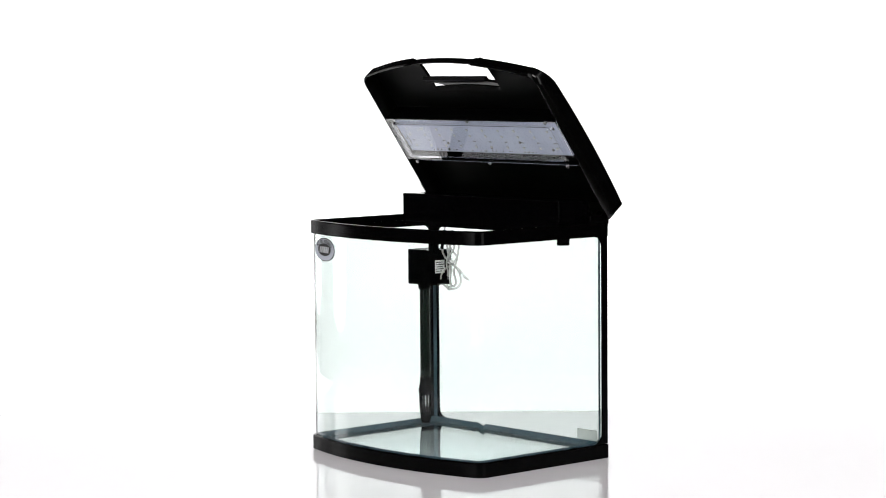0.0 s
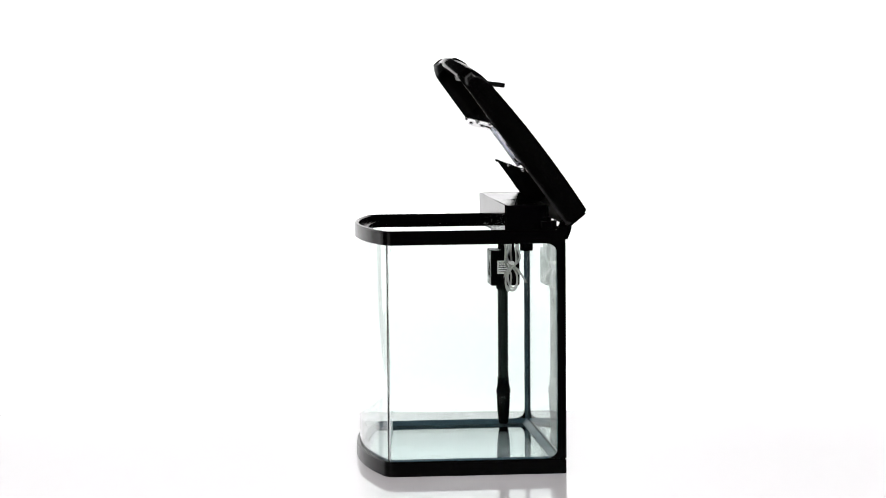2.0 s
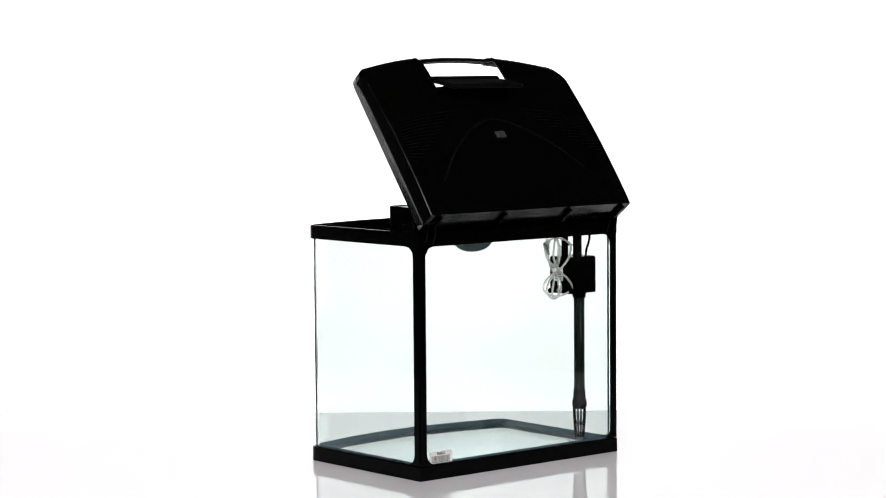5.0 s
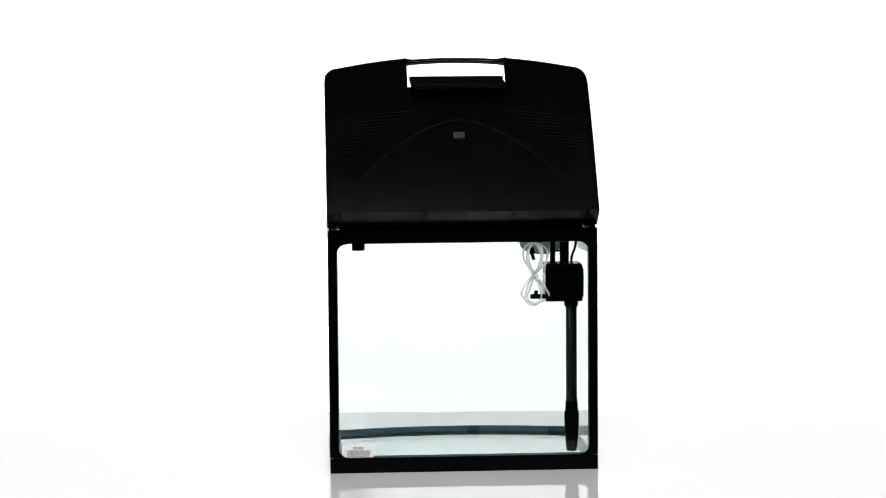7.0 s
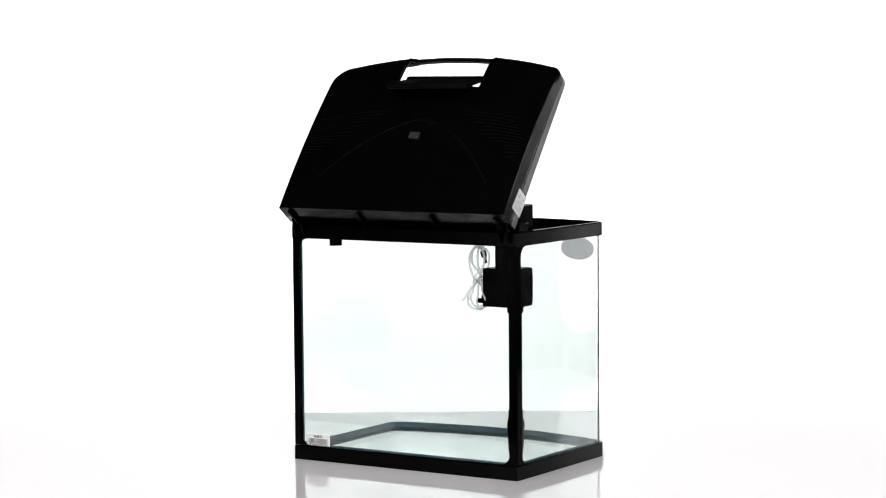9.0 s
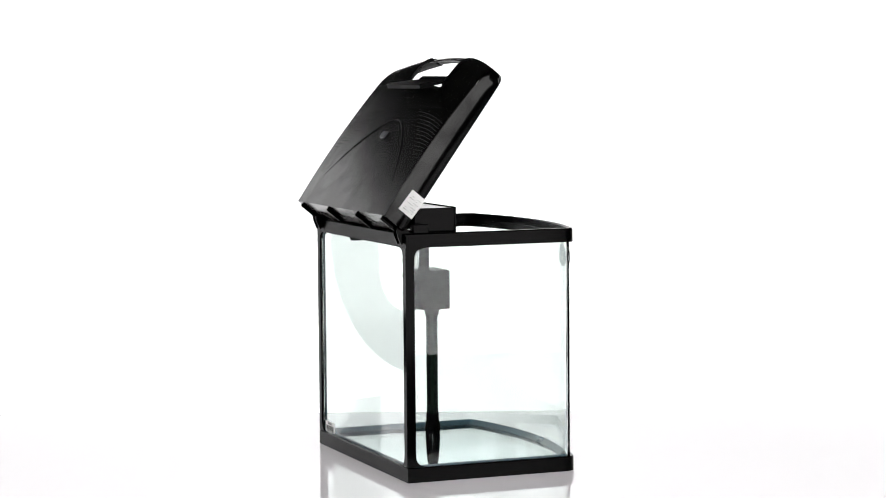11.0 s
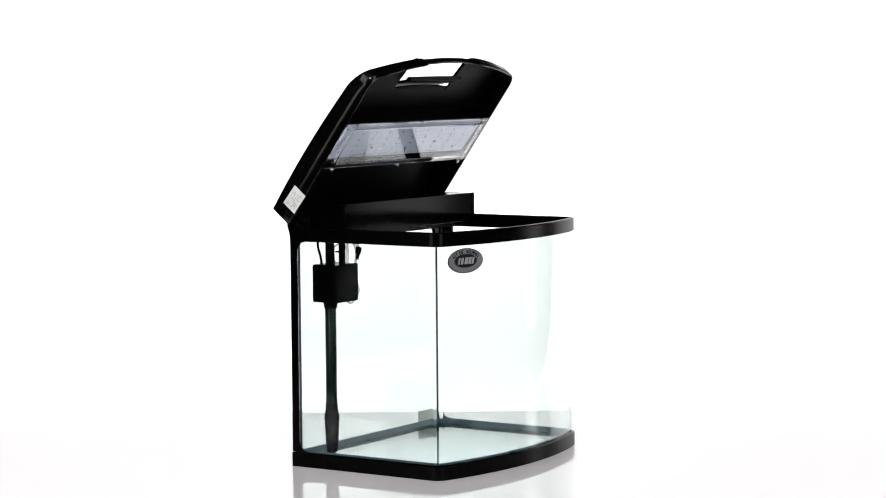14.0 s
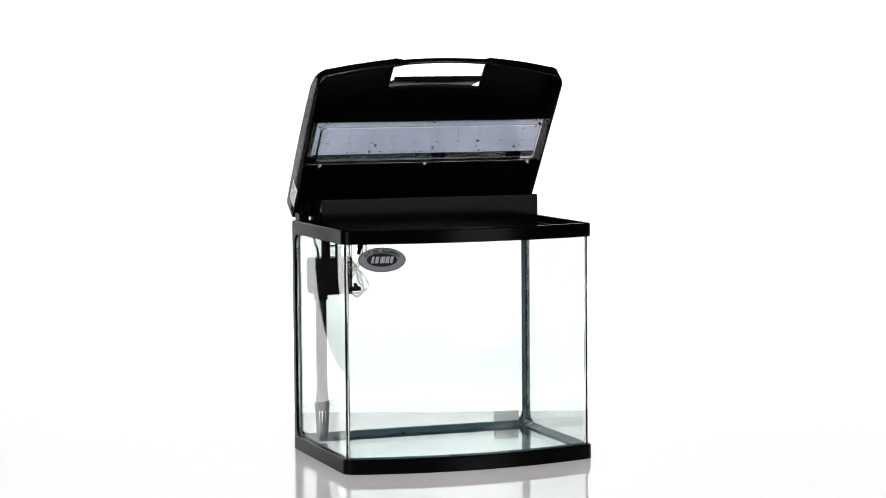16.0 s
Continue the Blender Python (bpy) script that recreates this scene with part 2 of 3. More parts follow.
def footprint(inset, r=0.014, n=28):
    """The tank's outline from the rear right corner round the bowed front to the rear left one, and whether a point is on the back."""
    hw, yb = HALF_W - inset, Y_BACK - inset
    sag = Y_CORNER - Y_BULGE
    R = (HALF_W ** 2 + sag ** 2) / (2 * sag)
    cy = Y_BULGE + R
    Ri = R - inset
    yc = cy - math.sqrt(Ri ** 2 - hw ** 2)
    pts = [(hw, yb), (hw, 0.05)]
    rr = max(r - inset * 0.6, 0.006)

    def arc(x):
        return cy - math.sqrt(Ri ** 2 - x * x)
    a, c, b = Vector((hw, yc + rr)), Vector((hw, yc)), Vector((hw - rr, arc(hw - rr)))
    for i in range(9):
        t = i / 8
        p = (1 - t) ** 2 * a + 2 * t * (1 - t) * c + t * t * b
        pts.append((p.x, p.y))
    x1 = hw - rr
    for i in range(1, n):
        x = x1 - 2 * x1 * i / n
        pts.append((x, arc(x)))
    pts += [(-x, y) for x, y in reversed(pts[2:11])]
    pts += [(-hw, 0.05), (-hw, yb)]
    return [(x + XC, y) for x, y in pts]


def ring_bm(profile, closed_ring=True, r=0.014):
    """A frame that follows the outline; profile: (inset, z) points, closed."""
    bm = bmesh.new()
    loops = [[bm.verts.new((x, y, z)) for x, y in footprint(i, r)] for i, z in profile]
    m, n = len(loops), len(loops[0])
    for k in range(m):
        a, b = loops[k], loops[(k + 1) % m]
        for i in range(n if closed_ring else n - 1):
            bm.faces.new((a[i], a[(i + 1) % n], b[(i + 1) % n], b[i]))
    if not closed_ring:
        bm.faces.new([l[0] for l in loops])
        bm.faces.new([l[-1] for l in loops][::-1])
    return bm


def slab_bm(inset, z0, z1):
    bm = bmesh.new()
    lo = [bm.verts.new((x, y, z0)) for x, y in footprint(inset)]
    hi = [bm.verts.new((x, y, z1)) for x, y in footprint(inset)]
    n = len(lo)
    for i in range(n):
        bm.faces.new((lo[i], lo[(i + 1) % n], hi[(i + 1) % n], hi[i]))
    bm.faces.new(lo[::-1])
    bm.faces.new(hi)
    return bm


Z_BASE, Z_RIM0, Z_RIM1 = 0.0220, 0.3420, 0.3627


def post_bm(side):
    """An L-shaped upright trim on a rear corner, flaring in a round at top and bottom."""
    bm = bmesh.new()
    w, flare, t = 0.0130, 0.016, 0.0030
    zs = [Z_BASE + 0.001 + (Z_RIM0 - Z_BASE - 0.001) * i / 48 for i in range(49)]
    zs = sorted(set(zs + [Z_BASE + 0.001 + 0.0013 * i for i in range(12)] + [Z_RIM0 - 0.0013 * i for i in range(12)]))
    rows = []
    for z in zs:
        e = min(z - Z_BASE - 0.001, Z_RIM0 - z)
        f = flare - math.sqrt(max(0, flare ** 2 - (flare - e) ** 2)) if e < flare else 0
        ww = w + f
        x1, y1 = HALF_W + 0.0004, Y_BACK + 0.0004
        pts = [(x1 - ww, y1), (x1 - 0.002, y1), (x1, y1 - 0.002), (x1, y1 - ww), (x1 - t, y1 - ww), (x1 - t, y1 - t - 0.001), (x1 - t - 0.001, y1 - t), (x1 - ww, y1 - t)]
        rows.append([bm.verts.new((XC + side * x, y, z)) for x, y in pts])
    for a, b in zip(rows, rows[1:]):
        for i in range(8):
            bm.faces.new((a[i], a[(i + 1) % 8], b[(i + 1) % 8], b[i]))
    bm.faces.new(rows[0])
    bm.faces.new(rows[-1])
    return bm


def front_frame(x):
    """On the bowed front pane: the place at x and the way along it."""
    sag = Y_CORNER - Y_BULGE
    R = (HALF_W ** 2 + sag ** 2) / (2 * sag)
    Ri = R - 0.0045
    y = Y_BULGE + R - math.sqrt(Ri ** 2 - x * x)
    return XC + x, y, math.degrees(math.asin(x / Ri))


def build_tank():
    t = thing("aquarium_tank", "bow-front glass aquarium with black plastic frames, on the white table", "aquarium")
    part("base_frame", ring_bm([(0, 0.0), (0, 0.0205), (0.0015, Z_BASE), (0.0049, Z_BASE), (0.0049, 0.0115), (0.021, 0.0115), (0.021, 0.0)]), BLACK, t, "black plastic base frame")
    part("top_frame", ring_bm([(0, Z_RIM0), (0, 0.361), (0.0015, Z_RIM1), (0.005, Z_RIM1), (0.0065, 0.361), (0.0065, 0.353), (0.021, 0.353), (0.021, 0.3475), (0.0135, 0.3465), (0.0135, Z_RIM0)]), BLACK, t, "black plastic top rim")
    pane = part("front_pane", ring_bm([(0.0052, 0.013), (0.0052, 0.350), (0.0102, 0.350), (0.0102, 0.013)], False, 0.012), GLASS, t, "clear bent glass front and sides", smooth=25)
    pane.visible_shadow = False
    hw = HALF_W - 0.0036
    pane = part("back_pane", box_bm(XC - hw, XC + hw, Y_BACK - 0.0086, Y_BACK - 0.0038, 0.013, 0.350), GLASS, t, "clear flat glass back", smooth=None)
    pane.visible_shadow = False
    pane = part("bottom_pane", slab_bm(0.0106, 0.0119, 0.0169), GLASS_FLOOR, t, "pale green glass bottom", smooth=None)
    pane.visible_shadow = False
    part("base_sealant", ring_bm([(0.0104, 0.0170), (0.0104, 0.0245), (0.0128, 0.0220), (0.0185, 0.0172)]), SEALANT, t, "dark blue-grey sealant bead", smooth=50)
    for s in (1, -1):
        bm = bmesh.new()
        x1, y1 = HALF_W - 0.0104, Y_BACK - 0.0088
        prof = [(x1, y1), (x1, y1 - 0.0042), (x1 - 0.0016, y1 - 0.0016), (x1 - 0.0036, y1)]
        lo, hi = ([bm.verts.new((XC + s * x, y, z)) for x, y in prof] for z in (0.0172, 0.3465))
        for i in range(4):
            bm.faces.new((lo[i], lo[(i + 1) % 4], hi[(i + 1) % 4], hi[i]))
        bm.faces.new(lo)
        bm.faces.new(hi)
        part("corner_sealant", bm, SEALANT, t, "dark blue-grey sealant bead")
        part("corner_post", post_bm(s), BLACK_GLOSS, t)
        # hinge lug on the rim's rear corner
        x = XC + s * 0.183
        bm = bmesh.new()
        for dx in (-0.0085, 0.0065):
            prof = [(Y_BACK - 0.012, Z_RIM1 - 0.004), (Y_BACK + 0.004, Z_RIM0 + 0.004), (Y_BACK + 0.010, Z_RIM1 - 0.002), (Y_BACK + 0.011, Z_RIM1 + 0.014), (Y_BACK + 0.005, Z_RIM1 + 0.016), (Y_BACK - 0.004, Z_RIM1 + 0.010)]
            a = [bm.verts.new((x + dx, y, z)) for y, z in prof]
            b = [bm.verts.new((x + dx + 0.0025, y, z)) for y, z in prof]
            for i in range(6):
                bm.faces.new((a[i], a[(i + 1) % 6], b[(i + 1) % 6], b[i]))
            bm.faces.new(a[::-1])
            bm.faces.new(b)
        lug = part("hinge_lug", bm, BLACK, t)
        x0, x1 = sorted((XC + s * 0.1845, XC + s * 0.1985))
        part("hinge_block", box_bm(x0, x1, 0.1160, 0.1400, Z_RIM1, Z_RIM1 + 0.0125), BLACK, t, bevel=0.001)
        m = Matrix.Translation((x - 0.010, Y_BACK + 0.004, Z_RIM1 + 0.008)) @ Matrix.Rotation(radians(90), 4, "Y")
        part("hinge_pin", lathe_bm([(0.0032, 0), (0.0032, 0.022)], 0, 0, 12, m=m), BLACK, lug)
    part("overflow_spout", lathe_bm([(0.0098, 0.3285), (0.0098, 0.348)], 0.1445, 0.100, 24), BLACK, t)
    # oval badge on the front pane
    bx, by, ang = front_frame(-0.1435)
    m = pose(bx, by, 0.3190, 90, 0, ang)
    def oval(rx, rz, h0, h1, n=48):
        bm = bmesh.new()
        a = [bm.verts.new(m @ Vector((rx * math.cos(2 * math.pi * i / n), rz * math.sin(2 * math.pi * i / n), h0))) for i in range(n)]
        b = [bm.verts.new(m @ Vector((rx * math.cos(2 * math.pi * i / n), rz * math.sin(2 * math.pi * i / n), h1))) for i in range(n)]
        for i in range(n):
            bm.faces.new((a[i], a[(i + 1) % n], b[(i + 1) % n], b[i]))
        bm.faces.new(a[::-1])
        bm.faces.new(b)
        return bm
    badge = part("badge", oval(0.0350, 0.0182, 0.0006, 0.0011), INK, t, "oval silver and black sticker badge")
    part("badge_backing", oval(0.0350, 0.0182, 0.0, 0.0006), GREY_FOIL, badge)
    part("badge_field", oval(0.0337, 0.0170, 0.0011, 0.00125), SILVER, badge)
    part("badge_ring", oval(0.0240, 0.0110, 0.00125, 0.0014), SILVER, badge)
    part("badge_centre", oval(0.0228, 0.0100, 0.0014, 0.00155), INK, badge)
    bm = bmesh.new()
    word = "KIT DE ACUARIO"
    for i, ch in enumerate(word):
        if ch == " ":
            continue
        a = radians(150 - 120 * i / (len(word) - 1))
        px, pz = 0.0276 * math.cos(a), 0.0131 * math.sin(a)
        slope = math.degrees(math.atan2(-0.0133 * math.cos(a), 0.0283 * math.sin(a)))
        letters_bm(ch, 0.0070, m @ pose(px, pz, 0.0019, 0, 0, slope), bm)
    part("badge_lettering", bm, INK, badge, "black curved lettering", smooth=None)
    bm = bmesh.new()
    for x, w in ((-0.0155, 0.0045), (-0.0098, 0.0058), (-0.0025, 0.0075), (0.0055, 0.006), (0.0122, 0.005)):
        lean = 0.0012
        v = [bm.verts.new(m @ Vector(p)) for p in ((x - lean, -0.0049, 0.0021), (x + w - 0.0007 - lean, -0.0049, 0.0021), (x + w - 0.0007 + lean, 0.0049, 0.0021), (x + lean, 0.0049, 0.0021))]
        bm.faces.new(v)
    bmesh.ops.solidify(bm, geom=bm.faces[:], thickness=0.0002)
    part("badge_emblem", bm, PALE_FOIL, badge, "pale silver block shapes", smooth=None)
    # bar code sticker on the back pane, on its outer face
    yb = Y_BACK - 0.0037
    st = part("barcode_sticker", box_bm(0.1265, 0.1700, yb, yb + 0.0003, 0.0232, 0.0402), PAPER, t, "white paper barcode sticker", smooth=None)
    rnd = random.Random(4)
    bm = bmesh.new()
    x = 0.1312
    while x < 0.1655:
        w = rnd.choice((0.0004, 0.0006, 0.0010))
        box_bm(x, x + w, yb + 0.0003, yb + 0.00042, 0.0262, 0.0338, bm)
        x += w + rnd.choice((0.0004, 0.0006, 0.0009))
    for i in range(11):
        box_bm(0.1315 + i * 0.0031, 0.1335 + i * 0.0031, yb + 0.0003, yb + 0.00042, 0.0241, 0.0256, bm)
    part("barcode", bm, INK, st, smooth=None)
    part("sticker_code", letters_bm("FL8622", 0.0052, pose(0.1485, yb + 0.0004, 0.0371, 90, 0, 180)), INK, st, smooth=None)
    return t


# ---- the hood, tipped open ----
HOOD_X, HOOD_Y, HOOD_Z, HOOD_TILT = -0.0086, 0.1842, 0.3904, 51.0
CA, SA = math.cos(radians(HOOD_TILT)), math.sin(radians(HOOD_TILT))


def hood_place(x, a, n):
    """From the hood's own measures: x across, a up along the panel from its hinge edge, n out of its outer face."""
    return Vector((HOOD_X + x, HOOD_Y - CA * a + SA * n, HOOD_Z + SA * a + CA * n))


HOOD_M = Matrix.Translation((HOOD_X, HOOD_Y, HOOD_Z)) @ Matrix(((1, 0, 0, 0), (0, -CA, SA, 0), (0, SA, CA, 0), (0, 0, 0, 1)))
GRIP = 0.0745  # half width of the hand opening


def hood_front(x):
    ax = abs(x)
    def crown(u):
        return 0.2740 + 0.0235 * (1 - (u / 0.177) ** 2)
    if ax <= 0.177:
        v = crown(ax)
    else:
        v = crown(0.177) - 0.0236 + math.sqrt(max(0, 0.0236 ** 2 - (ax - 0.177) ** 2))
    return v - (0.0035 if ax < GRIP - 0.0005 else 0)


def hood_outer(x, a):
    n = 0.009 * (1 - ((a - 0.165) / 0.165) ** 2)
    e = hood_front(x) - a
    if e < 0.024:
        n -= 0.009 * (1 - e / 0.024) ** 2
    side = 0.2005 - abs(x)
    if side < 0.0012:
        n -= 0.0010 * (1 - side / 0.0012)
    return n


def hood_inner(a):
    return -0.0375 + 0.055 * a


def hood_shell_bm():
    xs = [-0.2005, -0.1993, -0.1970, -0.1935, -0.189, -0.184, -0.177]
    xs += [-0.177 + (0.177 - GRIP) * i / 8 for i in range(1, 8)] + [-GRIP - 0.0004, -GRIP]
    xs += [-GRIP + 2 * GRIP * i / 16 for i in range(1, 8)] + [0]
    xs = xs + [-x for x in reversed(xs[:-1])]
    def rows(x):
        A = hood_front(x)
        a1 = 0.2310 - 0.0045 * min(1, (x / GRIP) ** 2) if abs(x) <= GRIP else min(0.2375, A - 0.022)
        a2 = A - 0.0095
        out = [a1 * i / 26 for i in range(27)]
        out += [a1 + (a2 - a1) * i / 6 for i in range(1, 7)]
        out += [a2 + (A - a2) * i / 6 for i in range(1, 7)]
        return out
    bm = bmesh.new()
    grid = [[bm.verts.new(hood_place(x, a, hood_outer(x, a))) for a in rows(x)] for x in xs]
    plan = [[(x, a) for a in rows(x)] for x in xs]
    nx, na = len(xs), len(grid[0])
    for i in range(nx - 1):
        for j in range(na - 1):
            if 26 <= j < 32 and abs(xs[i] + xs[i + 1]) / 2 < GRIP:
                continue
            bm.faces.new((grid[i][j], grid[i + 1][j], grid[i + 1][j + 1], grid[i][j + 1]))
    loop = [(i, 0) for i in range(nx)] + [(nx - 1, j) for j in range(1, na)] + [(i, na - 1) for i in range(nx - 2, -1, -1)] + [(0, j) for j in range(na - 2, 0, -1)]
    def low(i, j, f):
        x, a = plan[i][j]
        top, bot = hood_outer(x, a), hood_inner(a)
        if j == na - 1 and abs(x) < GRIP - 0.0001:
            bot = -0.0155
        return hood_place(x * (1 - 0.002 * f), a, top + (bot - top) * f)
    prev = [grid[i][j] for i, j in loop]
    n = len(loop)
    for f in (0.12, 0.5, 1.0):
        cur = [bm.verts.new(low(i, j, f)) for i, j in loop]
        for k in range(n):
            bm.faces.new((prev[k], prev[(k + 1) % n], cur[(k + 1) % n], cur[k]))
        prev = cur
    return bm


def hood_box(x0, x1, a0, a1, n0, n1, bm=None):
    bm2 = box_bm(x0, x1, a0, a1, n0, n1)
    bmesh.ops.transform(bm2, matrix=HOOD_M, verts=bm2.verts)
    if bm is None:
        return bm2
    me = bpy.data.meshes.new("tmp")
    bm2.to_mesh(me)
    bm2.free()
    bm.from_mesh(me)
    bpy.data.meshes.remove(me)
    return bm


def ridge_bm(points, r):
    """A raised line on the outer panel through (x, a) points."""
    line = spline([(x, a, 0) for x, a in points], 8)
    k = len(line) - 1
    sink = [r * (0.75 - 0.7 * min(1, 6 * i / k, 6 * (k - i) / k)) for i in range(k + 1)]
    path = [hood_place(p.x, p.y, hood_outer(p.x, p.y) - d) for p, d in zip(line, sink)]
    return tube_bm(path, r, 8)


def build_hood():
    h = thing("aquarium_hood", "black plastic hood tipped open on its rear hinges above the tank", "aquarium hood")
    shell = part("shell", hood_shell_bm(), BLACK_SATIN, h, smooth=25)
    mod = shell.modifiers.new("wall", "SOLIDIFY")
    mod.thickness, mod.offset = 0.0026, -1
    # the inner side takes a duller black, chosen to keep the hood's inside dark
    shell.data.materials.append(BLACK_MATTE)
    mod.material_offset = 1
    # hatch flap in the hand opening, swung out level
    bm = bmesh.new()
    prof = [(0.016, 0.5874), (0.022, 0.5870), (0.027, 0.5825), (0.075, 0.5772), (0.0800, 0.5755), (0.0785, 0.5690), (0.050, 0.5752), (0.018, 0.5800)]
    a = [bm.verts.new((XC - GRIP + 0.003, y, z)) for y, z in prof]
    b = [bm.verts.new((XC + GRIP - 0.003, y, z)) for y, z in prof]
    for i in range(8):
        bm.faces.new((a[i], a[(i + 1) % 8], b[(i + 1) % 8], b[i]))
    bm.faces.new(a[::-1])
    bm.faces.new(b)
    part("hatch_flap", bm, BLACK_MATTE, h, "black flap swung open", bevel=0.001)
    # raised rims on both sides of the hand opening
    for s in (-1, 1):
        bm = bmesh.new()
        rows = []
        for i in range(15):
            a = 0.2300 + 0.0605 * i / 14
            x0, x1 = s * (GRIP + 0.0008), s * (GRIP + 0.0048)
            n = hood_outer(GRIP + 0.003, min(a, hood_front(GRIP + 0.003) - 0.0005))
            lift = 0.0026 * min(1, 0.25 + i / 4)
            rows.append([bm.verts.new(hood_place(x, a, n + d)) for x, d in ((x0, -0.0015), (x0, lift), (x1, lift), (x1, -0.0015))])
        for p, q in zip(rows, rows[1:]):
            for i in range(4):
                bm.faces.new((p[i], p[(i + 1) % 4], q[(i + 1) % 4], q[i]))
        bm.faces.new(rows[0])
        bm.faces.new(rows[-1])
        part("grip_rim", bm, BLACK, h, bevel=0.0005)
    # lamp housing behind the cover, and the circuit board in it
    x0, x1, a0, a1 = -0.194, 0.194, 0.1035, 0.1885
    bm = hood_box(x0, x1, a0, a0 + 0.002, -0.030, 0.0005)
    hood_box(x0, x1, a1 - 0.002, a1, -0.028, 0.0005, bm)
    part("lamp_housing", bm, BLACK, h, smooth=None)
    bz = -0.0220
    board = part("circuit_board", hood_box(-0.186, 0.186, 0.1165, 0.1810, bz, bz + 0.0015), BOARD, h, "pale lilac LED circuit board", smooth=None)
    for aa in (0.1610, 0.1490, 0.1270):
        for c in range(10):
            x = -0.168 + 0.0360 * c + 0.0008 * math.sin(c * 7.0 + aa * 900)
            led = part("led", hood_box(x, x + 0.0036, aa, aa + 0.0036, bz - 0.0010, bz), LED_RIM, board, smooth=None)
            part("led_lens", hood_box(x + 0.0006, x + 0.0030, aa + 0.0006, aa + 0.0030, bz - 0.0016, bz - 0.0010), LED_CHIP, led, smooth=None)
    for c in range(10):
        for d in (0.0, 0.0032):
            x = -0.1665 + 0.0360 * c + d
            part("resistor", hood_box(x, x + 0.0018, 0.1385, 0.1403, bz - 0.0006, bz), CHIP, board, smooth=None)
    rnd = random.Random(9)
    for i in range(26):
        x = -0.13 + 0.24 * rnd.random()
        w = rnd.choice((0.001, 0.0015, 0.002, 0.004))
        b = 0.1185 + 0.0016 * rnd.random()
        part("resistor", hood_box(x, x + w, b, b + 0.0012 + 0.001 * rnd.random(), bz - 0.0008, bz), CHIP, board, smooth=None)
    for i in range(14):
        x, b = -0.184 + 0.010 * rnd.random(), 0.122 + 0.052 * rnd.random()
        part("resistor", hood_box(x, x + 0.0016, b, b + 0.0022, bz - 0.0008, bz), CHIP, board, smooth=None)
    for x, aa in ((-0.092, 0.1215), (-0.085, 0.1345), (0.012, 0.1275), (0.084, 0.1400), (0.149, 0.1265), (0.176, 0.1690)):
        m = HOOD_M @ Matrix.Translation((x, aa, bz - 0.0014))
        part("board_screw", lathe_bm([(0.0020, 0), (0.0024, 0.0014)], 0, 0, 10, m=m), CHIP, board)
    # clear cover: a flange with a raised tray
    bm = bmesh.new()
    def loop(x_in, a_in, n, r):
        pts = []
        for cx, cy, s in ((1, 1, 0), (-1, 1, 90), (-1, -1, 180), (1, -1, 270)):
            for k in range(5):
                q = radians(s + 22.5 * k)
                pts.append((cx * (0.1955 - x_in - r) + r * math.cos(q), 0.1463 + cy * (0.0412 - a_in - r) + r * math.sin(q), n))
        return [bm.verts.new(HOOD_M @ Vector((x, b, n + 0.055 * (b - 0.1463)))) for x, b, n in pts]
    tilt = -0.0307
    L = [loop(0, 0, tilt + 0.002, 0.002), loop(0, 0, tilt, 0.002), loop(0.013, 0.006, tilt, 0.006), loop(0.0140, 0.0070, tilt - 0.0042, 0.006), loop(0.0155, 0.0085, tilt - 0.0052, 0.006)]
    K = [loop(0.0170, 0.0100, tilt - 0.0036, 0.005), loop(0.0155, 0.0086, tilt - 0.0028, 0.006), loop(0.015, 0.008, tilt + 0.002, 0.006)]
    seq = L + K + [L[0]]
    nn = len(L[0])
    for i, (p, q) in enumerate(zip(seq, seq[1:])):
        if i == 4:
            continue
        for k in range(nn):
            bm.faces.new((p[k], p[(k + 1) % nn], q[(k + 1) % nn], q[k]))
    bm.faces.new(L[4])
    bm.faces.new(K[0])
    cover = part("lamp_cover", bm, COVER, h, "clear acrylic lamp cover", smooth=None)
    cover.visible_shadow = False
    for x in (-0.1725, 0.0005, 0.1740):
        for aa in (0.1868, 0.1030):
            m = HOOD_M @ Matrix.Translation((x, aa, tilt + 0.055 * (aa - 0.1463) - 0.0033))
            part("screw", lathe_bm([(0.0016, 0), (0.0030, 0.0010), (0.0032, 0.0035)], 0, 0, 12, m=m), STEEL, h)
    # hinge ribs on the rear edge
    for x in (-0.185, -0.075, 0.055, 0.180):
        part("hinge_rib", hood_box(x, x + 0.003, -0.006, 0.001, -0.034, -0.003), BLACK, h, smooth=None)
    # switch and raised decoration of the outer panel
    a = 0.1315
    n = hood_outer(0, a)
    sw = part("switch_bezel", hood_box(-0.0090, 0.0110, a - 0.0070, a + 0.0070, n - 0.002, n + 0.0012), BLACK_GLOSS, h, bevel=0.0008)
    part("switch", hood_box(-0.0074, 0.0094, a - 0.0056, a + 0.0056, n, n + 0.0045), SWITCH, sw, "small grey rocker switch", bevel=0.001)
    arch = [(-0.150, 0.054), (-0.108, 0.101), (-0.066, 0.1350), (-0.030, 0.1550), (0.0, 0.1618), (0.030, 0.1550), (0.066, 0.1350), (0.108, 0.101), (0.150, 0.054)]
    part("raised_fin", ridge_bm(arch, 0.0012), BLACK_MATTE, h, "raised curved fin line")
    for s in (1, -1):
        for i in range(14):
            f = i / 13
            x0, b0 = 0.064 + 0.118 * f, 0.1800 - 0.0900 * f
            x1, b1 = 0.1915, 0.1600 - 0.0660 * f
            xm, bm_ = (x0 + x1) / 2, (b0 + b1) / 2 + 0.0035 * (1 - f)
            part("groove_rib", ridge_bm([(s * x0, b0), (s * xm, bm_), (s * x1, b1)], 0.0004), BLACK_MATTE, h)
